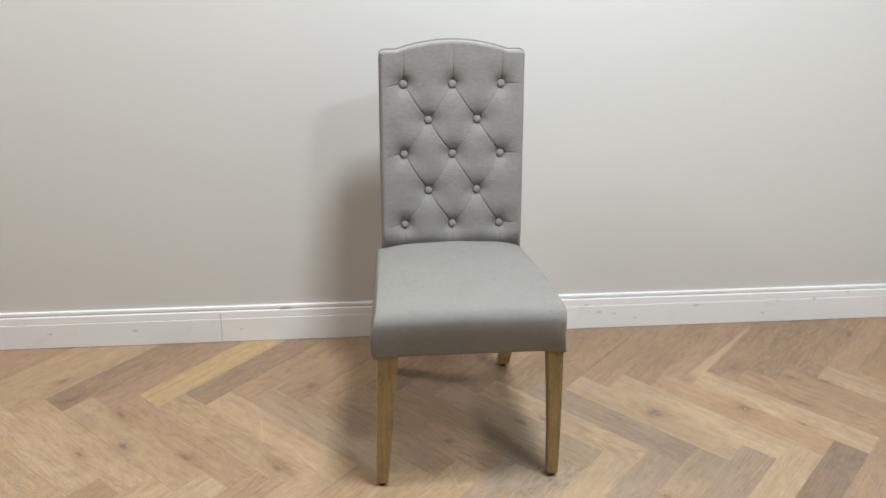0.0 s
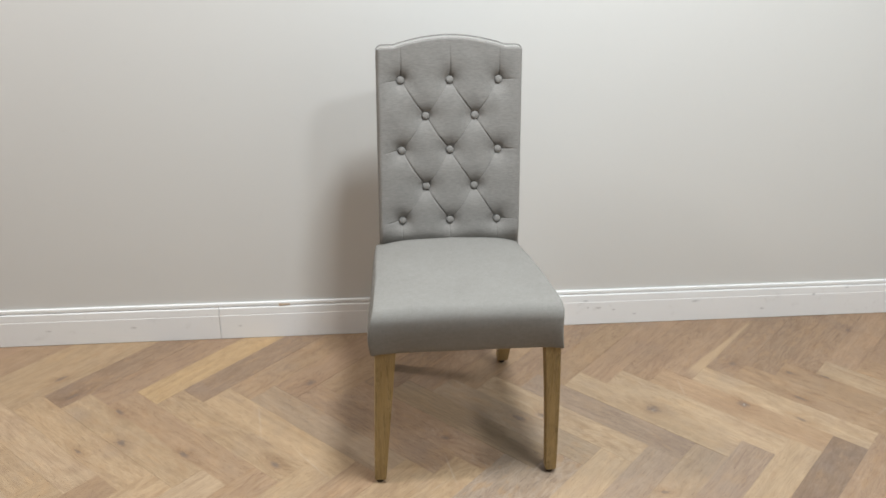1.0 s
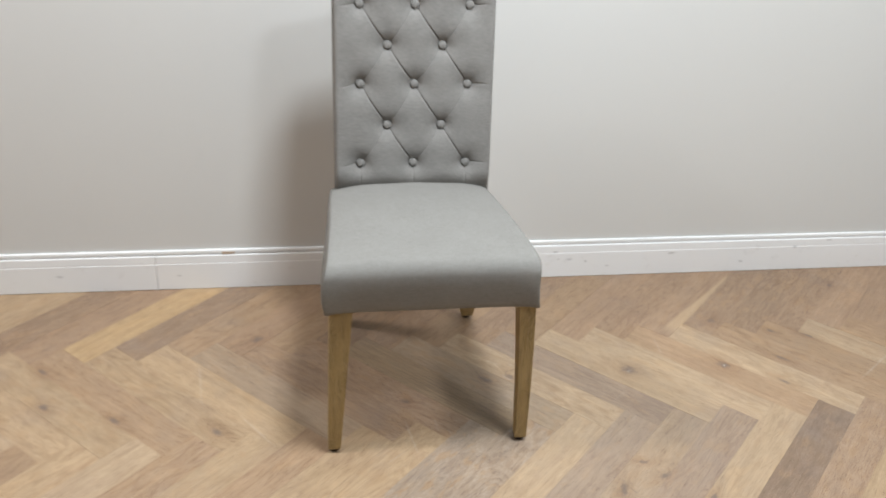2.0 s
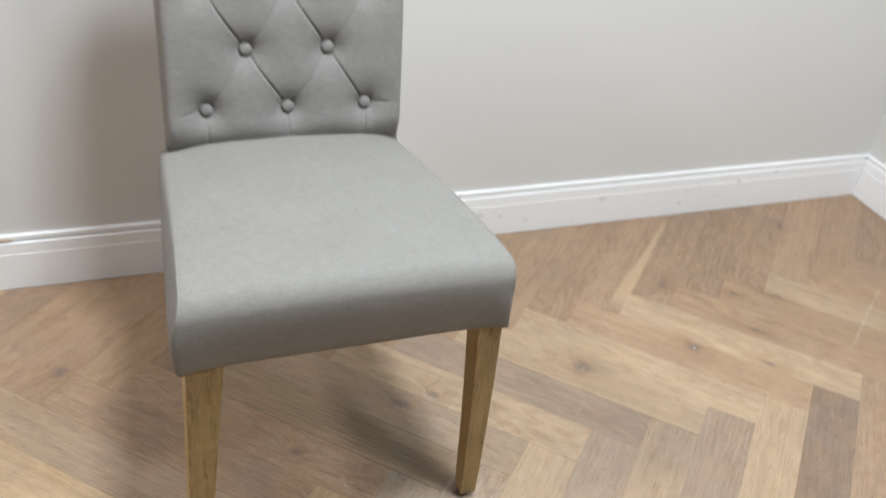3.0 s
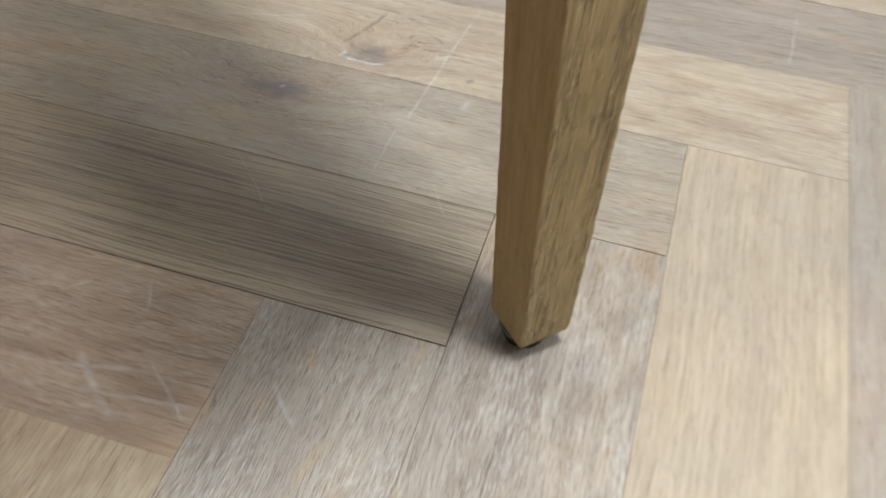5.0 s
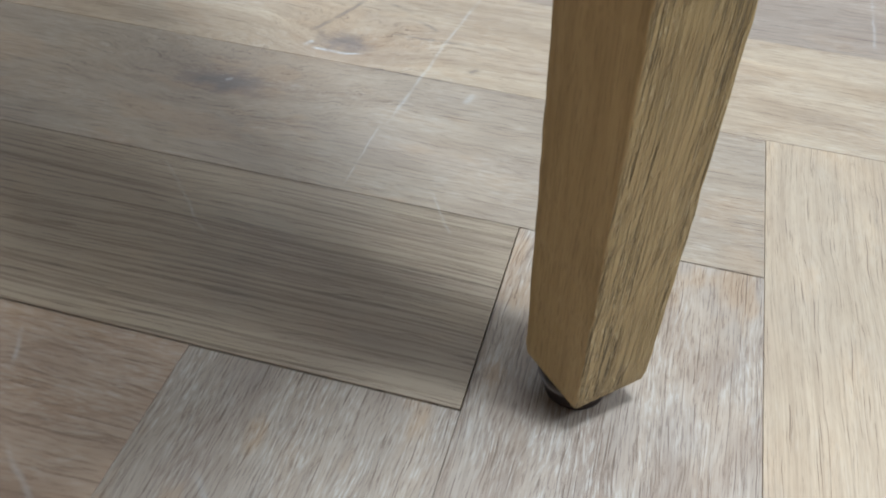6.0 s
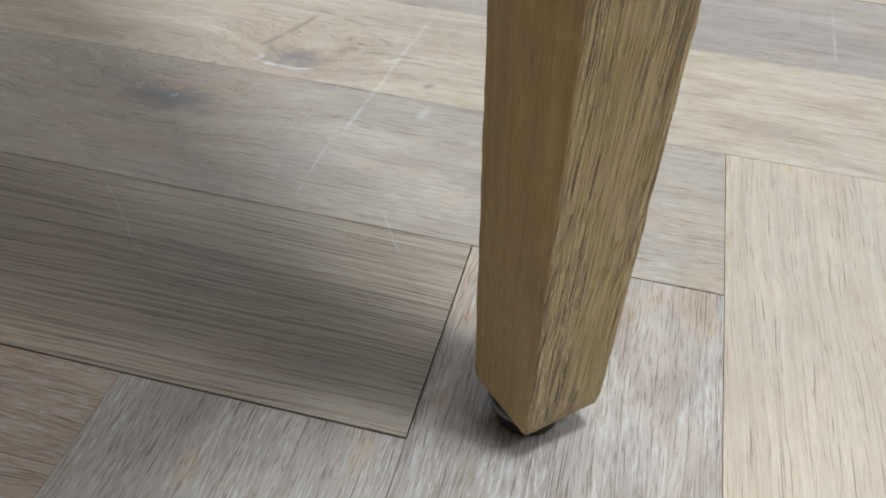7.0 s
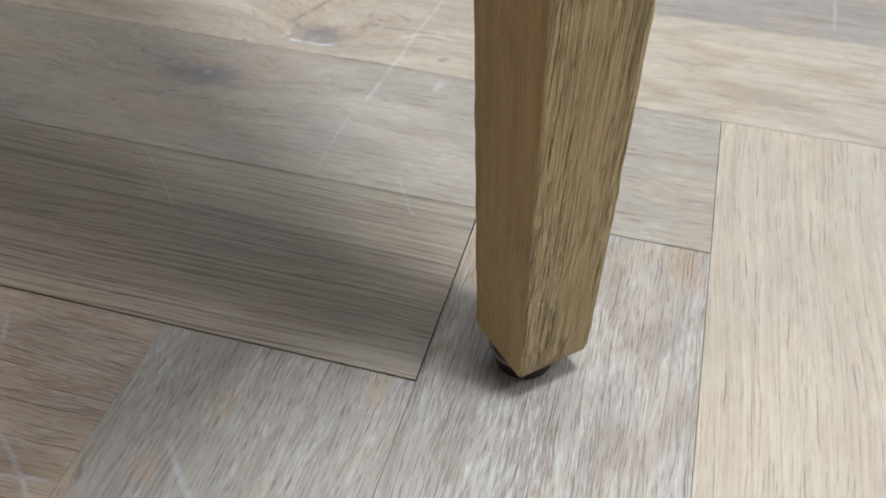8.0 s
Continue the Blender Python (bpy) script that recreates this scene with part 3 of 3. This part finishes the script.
def tuft(u, z):
    """How far the padding stands in front of the buttons' sheet, on a grid of points."""
    h = np.full(u.shape, 0.0290)
    for bu, bz, _ in BUTTONS:
        du, dz = u - bu, z - bz
        h *= 1 - np.exp(-(np.hypot(du, dz) / 0.0205) ** 1.12)
    groove = np.zeros(u.shape)
    for u1, z1, u2, z2, depth in CREASES:
        lx, lz = u2 - u1, z2 - z1
        length = math.hypot(lx, lz)
        t = ((u - u1) * lx + (z - z1) * lz) / (length * length)
        w = ((u - u1) * lz - (z - z1) * lx) / length
        w = w + 0.0005 * np.sin(t * 7.0 + u1 * 60 + z1 * 31)
        free = lx == 0 or abs(lz) < 0.01
        fade = np.clip((1.05 - t) / (0.7 if free else 0.12), 0, 1) * np.clip((t + 0.05) / 0.08, 0, 1)
        # a fold: steep on one side, soft on the other
        shape = 0.84 * np.exp(-(w / 0.0016) ** 2) + 0.16 * np.exp(-(w / np.where(w > 0, 0.013, 0.006)) ** 2)
        groove = np.maximum(groove, np.where((t > -0.05) & (t < 1.05), depth * fade * shape, 0.0))
    # the padding turns in where the back meets the seat
    tuck = np.clip((0.512 - z) / 0.050, 0, 1) ** 2
    return h - groove - 0.024 * tuck


def backrest_front(bm):
    nu, nz = 244, 350
    s = np.linspace(-1, 1, nu + 1)[None, :].repeat(nz + 1, 0)
    f = np.linspace(0, 1, nz + 1)[:, None].repeat(nu + 1, 1)
    hw = back_half(0.42 + (0.958 - 0.42) * f)
    u = s * hw
    top = np.array([[back_top(v) for v in row] for row in u])
    z = 0.42 + (top - 0.42) * f
    e = np.minimum((1 - abs(s)) * hw, top - z)
    r = np.where((1 - abs(s)) * hw < top - z, 0.009, 0.005)
    roll = np.where(e < r, r - np.sqrt(np.maximum(0.0, r * r - (r - e) ** 2)), 0.0)
    y = back_y(z) + 0.005 - tuft(u, z) + roll * 0.95
    rows = []
    for j in range(nz + 1):
        rows.append([bm.verts.new((CX + u[j, i] - 0.004 * (z[j, i] - 0.45), y[j, i] + 0.0009 * noise.noise((u[j, i] * 28, z[j, i] * 28, 3.0)), z[j, i])) for i in range(nu + 1)])
    for a, b in zip(rows, rows[1:]):
        for i in range(nu):
            bm.faces.new((a[i], a[i + 1], b[i + 1], b[i]))
    return rows


BACK_DEPTH = 0.058


def build_chair():
    chair = tagged(new("dining_chair"), "grey linen button-tufted dining chair with pale oak legs", "chair")
    bm = bmesh.new()
    loft(bm, seat_loops())
    seat = part("seat", bm, FABRIC, chair, "smooth grey woven linen seat with rounded front")
    for side in (-1, 1):
        bm = bmesh.new()
        line = []
        for y, z in seat_profile(0.0016)[:44]:
            h = seat_half(y)
            drop = 0.014 * min(1.0, max(0.0, (y + 0.05) / 0.33)) if z > 0.42 else 0.0
            line.append((CX + side * (h - 0.0018 + side_out(side, z)), y, z - drop))
        tube(bm, line, 0.0016, 8)
        part("piping", bm, FABRIC, seat, "grey piped side seam")
    bm = bmesh.new()
    box(bm, CX - 0.19, CX + 0.19, -0.085, 0.29, SEAT_Z0 - 0.003, SEAT_Z0 + 0.004)
    part("dust_cover", bm, LINING, chair, "black cloth under the seat", smooth=False)
    # backrest: tufted front, side border and flat rear in one
    bm = bmesh.new()
    rows = backrest_front(bm)
    rim = [r[0] for r in rows] + rows[-1][1:-1] + [r[-1] for r in reversed(rows)]
    loops = [rim]
    for f, push in ((0.15, 0.0016), (0.5, 0.0022), (0.85, 0.0016), (1.0, -0.004)):
        ring = []
        for v in rim:
            c = Vector((CX, v.co.y, 0.70))
            out = (v.co - c)
            out.y = 0
            out.normalize()
            base = back_y(v.co.z)
            ring.append(bm.verts.new((v.co.x + out.x * push, v.co.y + (base + BACK_DEPTH - v.co.y) * f, v.co.z + out.z * push - (0.030 * f if v.co.z > 0.93 else 0.0) * min(1.0, (v.co.z - 0.93) / 0.02 + 0.0))))
        loops.append(ring)
    for a, b in zip(loops, loops[1:]):
        for i in range(len(a) - 1):
            bm.faces.new((a[i], a[i + 1], b[i + 1], b[i]))
    bm.faces.new(loops[-1])
    backrest = part("backrest", bm, LINEN, chair, "deep-buttoned grey linen backrest with arched top")
    bm = bmesh.new()
    line = []
    n = 40
    for k in range(n):
        z = 0.42 + (0.9650 - 0.016 - 0.42) * k / n
        line.append((CX - back_half(z) - 0.0008 - 0.004 * (z - 0.45), back_y(z) + 0.004, z))
    for k in range(n * 2 + 1):
        u = back_half(0.95) * (-1 + k / n)
        line.append((CX + u - 0.002, back_y(back_top(u)) + 0.004, back_top(u) + 0.0008))
    for k in range(n):
        z = (0.9650 - 0.016) - (0.9650 - 0.016 - 0.42) * (k + 1) / n
        line.append((CX + back_half(z) + 0.0008 - 0.004 * (z - 0.45), back_y(z) + 0.004, z))
    tube(bm, line, 0.0017, 8)
    part("piping", bm, LINEN, backrest, "grey piped edge")
    bm = bmesh.new()
    lathe(bm, [(0.0088, -0.004), (0.0104, -0.001), (0.0108, 0.001), (0.0102, 0.0035), (0.0085, 0.0056), (0.0058, 0.0070), (0.0028, 0.0077)], 18)
    me = mesh_of(bm, "button")
    me.materials.append(LINEN)
    for u, z, _ in BUTTONS:
        b = new("button", me)
        b.parent = backrest
        b.matrix_basis = pose(CX + u - 0.004 * (z - 0.45), back_y(z) - 0.0035, z, 90 - 9)
    # legs: corners at the top and at the foot (x0, x1, y0, y1)
    def leg(top, foot, ztop, zfoot, label, bow=0.0):
        bm = bmesh.new()
        loops = []
        bev = 0.0008
        steps = 90
        for k in range(steps + 1):
            f = k / steps
            q = [foot[i] + (top[i] - foot[i]) * f + (bow * 4 * f * (1 - f) if i < 2 else 0.0) for i in range(4)]
            z = zfoot + (ztop - zfoot) * f
            shrink = 0.0010 if k == 0 else 0.0
            q = [v + 0.00035 * noise.noise((f * 60, i * 7.3 + foot[0] * 90, 1.5)) + 0.0002 * noise.noise((f * 190, i * 3.1, foot[0] * 40)) for i, v in enumerate(q)]
            a, b, c, d = q[0] + shrink, q[1] - shrink, q[2] + shrink, q[3] - shrink
            loops.append([(a + bev, c, z), (b - bev, c, z), (b - bev * 0.3, c + bev * 0.3, z), (b, c + bev, z), (b, d - bev, z), (b - bev * 0.3, d - bev * 0.3, z), (b - bev, d, z),
                          (a + bev, d, z), (a + bev * 0.3, d - bev * 0.3, z), (a, d - bev, z), (a, c + bev, z), (a + bev * 0.3, c + bev * 0.3, z)])
        # a small chamfer at the foot
        low, high = np.array(loops[0]), np.array(loops[1])
        loops.insert(1, [tuple(p) for p in low + (high - low) * np.array((0.5, 0.5, 0.05))])
        loft(bm, loops)
        ob = part("leg", bm, LEG, chair, label, smooth=False)
        cx, cy = (foot[0] + foot[1]) / 2, (foot[2] + foot[3]) / 2
        bm = bmesh.new()
        lathe(bm, [(0.0090, 0.0), (0.0096, 0.0006), (0.0097, 0.002), (0.0090, 0.0045), (0.0082, zfoot - 0.0002), (0.0060, zfoot), (0.0060, zfoot + 0.002)], 24)
        pad = part("glide", bm, PAD, ob, "dark brown plastic furniture glide")
        pad.location = (cx - 0.0010, cy + 0.0012, 0)
        bm = bmesh.new()
        tube(bm, [(0.0096 * math.cos(2 * math.pi * k / 32), 0.0096 * math.sin(2 * math.pi * k / 32), 0) for k in range(32)], 0.0012, 8, True)
        rim = part("rim", bm, RING, ob, "glossy smoked plastic rim")
        rim.location = (cx - 0.0022, cy + 0.0018, 0.0076)
        return ob

    leg((-0.1935, -0.1570, -0.0975, -0.0555), (-0.1668, -0.1405, -0.0868, -0.0602), SEAT_Z0 + 0.006, 0.0112, "straight tapered front leg in pale oak", 0.0022)
    leg((-0.5865, -0.5385, -0.0965, -0.0560), (-0.5920, -0.5640, -0.0900, -0.0630), SEAT_Z0 + 0.006, 0.0112, "straight tapered front leg in pale oak")
    leg((-0.2140, -0.1740, 0.2450, 0.2850), (-0.2090, -0.1770, 0.4150, 0.4450), SEAT_Z0 + 0.006, 0.0125, "raked rear leg in pale oak")
    leg((-0.5560, -0.5160, 0.2450, 0.2850), (-0.5540, -0.5220, 0.4080, 0.4380), SEAT_Z0 + 0.006, 0.0125, "raked rear leg in pale oak")
    return chair


build_chair()

# ---- small things on the skirting ----
bm = bmesh.new()
box(bm, -0.858, -0.826, Y1 + SKIRT - 0.0086, Y1 + SKIRT - 0.005, 0.1105, 0.1165)
for v in bm.verts:
    v.co.x += 0.006 * noise.noise(v.co * 90)
    v.co.z += 0.003 * noise.noise(v.co * 70)
tagged(part("paint_chip", bm, CHIP, None, smooth=False), "bare wood showing through chipped skirting paint", "paint chip", kind="structure")

# ---- the floor: oak herringbone ----
BW, BL = 0.09, 0.499
GAP = 0.0001
slab("subfloor", X0 - 0.12, WX + 0.12, Y0 - 0.12, WY + 0.12, -0.06, -0.016, SCREED, "dark underlay below the oak boards", "subfloor")
floor = tagged(new("floor"), "worn limed oak herringbone parquet floor", "floor", kind="structure")
TONES = {
    "tan": (0.385, 0.262, 0.162), "pale": (0.455, 0.332, 0.214), "straw": (0.430, 0.305, 0.185), "gold": (0.455, 0.315, 0.172), "grey": (0.375, 0.280, 0.196),
    "brown": (0.318, 0.216, 0.140), "umber": (0.285, 0.196, 0.130), "plum": (0.352, 0.258, 0.186), "wheat": (0.388, 0.289, 0.196), "dark": (0.265, 0.183, 0.125), "rose": (0.352, 0.238, 0.154), "olive": (0.358, 0.264, 0.170), "taupe": (0.372, 0.272, 0.184), "mauve": (0.355, 0.264, 0.190), "ash": (0.380, 0.290, 0.212),
}
# boards with a marked colour of their own, along each row of the pattern
RUNS = {
    ("A", 0, -13): "straw straw pale straw straw tan straw straw taupe brown rose brown wheat pale plum pale pale tan pale tan tan pale tan rose",
    ("B", 0, -12): "pale straw tan straw pale tan straw tan straw straw ash ash pale mauve taupe plum pale dark rose straw tan",
    ("B", 1, -12): "tan straw straw brown rose gold umber tan rose tan brown rose tan rose tan rose rose rose brown brown brown rose rose brown",
}
LIMED = {("B", 0, -1): 0.85, ("B", 0, -2): 0.9, ("A", 0, -1): 0.45, ("A", 0, -3): 0.6, ("B", 0, 1): 0.3, ("A", 0, 0): 0.45, ("B", 0, 0): 0.2, ("A", 0, -2): 0.0}
# boards that stand a little proud or low
LIFTS = {("A", 0, -2): 0.0001, ("B", 0, -1): -0.0003, ("B", 0, -2): -0.0003, ("A", 0, -1): 0.0, ("B", 0, 0): -0.0001, ("A", 0, 0): 0.0, ("B", 0, 1): 0.0}
NAMED = {}
for (kind, m, k0), names in RUNS.items():
    for i, tone in enumerate(names.split()):
        NAMED[kind, m, k0 + i] = tone
NAMED["A", 0, -2] = "olive"


def clip(poly, axis, limit, sign):
    out = []
    for p, q in zip(poly, poly[1:] + poly[:1]):
        a, b = sign * (limit - p[axis]), sign * (limit - q[axis])
        if a >= 0:
            out.append(p)
        if (a >= 0) != (b >= 0):
            t = a / (a - b)
            out.append((p[0] + (q[0] - p[0]) * t, p[1] + (q[1] - p[1]) * t))
    return out


def board(bm, poly, bevel=0.00014, depth=0.014):
    """A board from its outline, with a small chamfer round the top."""
    c = Vector((sum(p[0] for p in poly) / len(poly), sum(p[1] for p in poly) / len(poly)))
    lower = [bm.verts.new((p[0], p[1], -depth)) for p in poly]
    mid = [bm.verts.new((p[0], p[1], -bevel)) for p in poly]
    top = []
    n = len(poly)
    for i in range(n):
        p, q, r = Vector(poly[i - 1]), Vector(poly[i]), Vector(poly[(i + 1) % n])
        e1, e2 = (q - p).normalized(), (r - q).normalized()
        n1, n2 = Vector((-e1.y, e1.x)), Vector((-e2.y, e2.x))
        k = n1 + n2
        k = k / max(0.4, k.dot(n1))
        top.append(bm.verts.new((q.x + k.x * bevel, q.y + k.y * bevel, 0)))
    for i in range(n):
        j = (i + 1) % n
        bm.faces.new((lower[i], lower[j], mid[j], mid[i]))
        bm.faces.new((mid[i], mid[j], top[j], top[i]))
    bm.faces.new(top)
    bm.faces.new(list(reversed(lower)))


def outline():
    h, w = BL / 2 - GAP / 2, BW / 2 - GAP / 2
    return [(-h, -w), (h, -w), (h, w), (-h, w)]


bm = bmesh.new()
board(bm, outline())
WHOLE = mesh_of(bm, "plank", smooth=False)
WHOLE.materials.append(OAK)
rng = random.Random(7)
rest = []
LIM = (X0 + 0.001, WX - 0.001, Y0 + 0.001, WY - 0.001)
for m in range(-10, 3):
    for k in range(-60, 62):
        for kind in "AB":
            if kind == "A":
                a, b, turn = (k + 1) * BW - BL / 2 - m * BL, (k + 0.5) * BW + m * BL, -45
            else:
                a, b, turn = (k + 0.5) * BW - m * BL, k * BW - BL / 2 + m * BL, 45
            x, y = (a + b) * ROOT, (b - a) * ROOT
            if not (X0 - 0.3 < x < WX + 0.3 and Y0 - 0.3 < y < WY + 0.3):
                continue
            tone = rng.choices(("tan", "pale", "straw", "grey", "brown", "rose"), (5, 2, 2, 1.5, 2, 4))[0]
            f = rng.uniform(0.93, 1.07)
            lime = rng.uniform(0.15, 0.5)
            shrink = rng.random() ** 2
            if kind == "A" and m == 0 and k in (-2, -1):
                shrink = 3.5 if k == -2 else 1.5
            lift = LIFTS.get((kind, m, k), rng.uniform(-0.0004, 0.0003))
            tone = NAMED.get((kind, m, k), tone)
            colour = tuple(c * f for c in TONES[tone])
            c, s = math.cos(radians(turn)), math.sin(radians(turn))
            poly = [(x + c * p - s * q, y + s * p + c * q) for p, q in outline()]
            cut = poly
            for axis, limit, sign in ((0, LIM[0], -1), (0, LIM[1], 1), (1, LIM[2], -1), (1, LIM[3], 1)):
                cut = clip(cut, axis, limit, sign) if cut else cut
            if len(cut) < 3:
                continue
            local = [(c * (p - x) + s * (q - y), -s * (p - x) + c * (q - y)) for p, q in cut]
            if not (-2.6 < x and y > -1.75):
                rest.append((local, x, y, c, s))
                continue
            if len(cut) == 4 and all(abs(p[0] - q[0]) + abs(p[1] - q[1]) < 1e-6 for p, q in zip(cut, poly)):
                me = WHOLE
            else:
                area = abs(sum(p[0] * q[1] - q[0] * p[1] for p, q in zip(local, local[1:] + local[:1]))) / 2
                if area < 0.0002:
                    continue
                bm = bmesh.new()
                board(bm, local)
                me = mesh_of(bm, "plank", smooth=False)
                me.materials.append(OAK)
            ob = new("plank", me)
            ob.parent = floor
            ob.matrix_basis = pose(x, y, lift, 0, 0, turn)
            ob.scale = (1 - 0.0003 * shrink, 1 - 0.0016 * shrink, 1)
            ob.color = (*colour, LIMED.get((kind, m, k), lime))
for turn in (-45, 45):
    c0, s0 = math.cos(radians(turn)), math.sin(radians(turn))
    bm = bmesh.new()
    for local, x, y, c, s in rest:
        if abs(s - s0) < 0.01:
            ox, oy = c0 * x + s0 * y, c0 * y - s0 * x
            board(bm, [(ox + p, oy + q) for p, q in local])
    more = part("planks", bm, OAK_FAR, floor, smooth=False)
    more.matrix_basis = pose(0, 0, 0, 0, 0, turn)
    more["kind"] = "stuff"
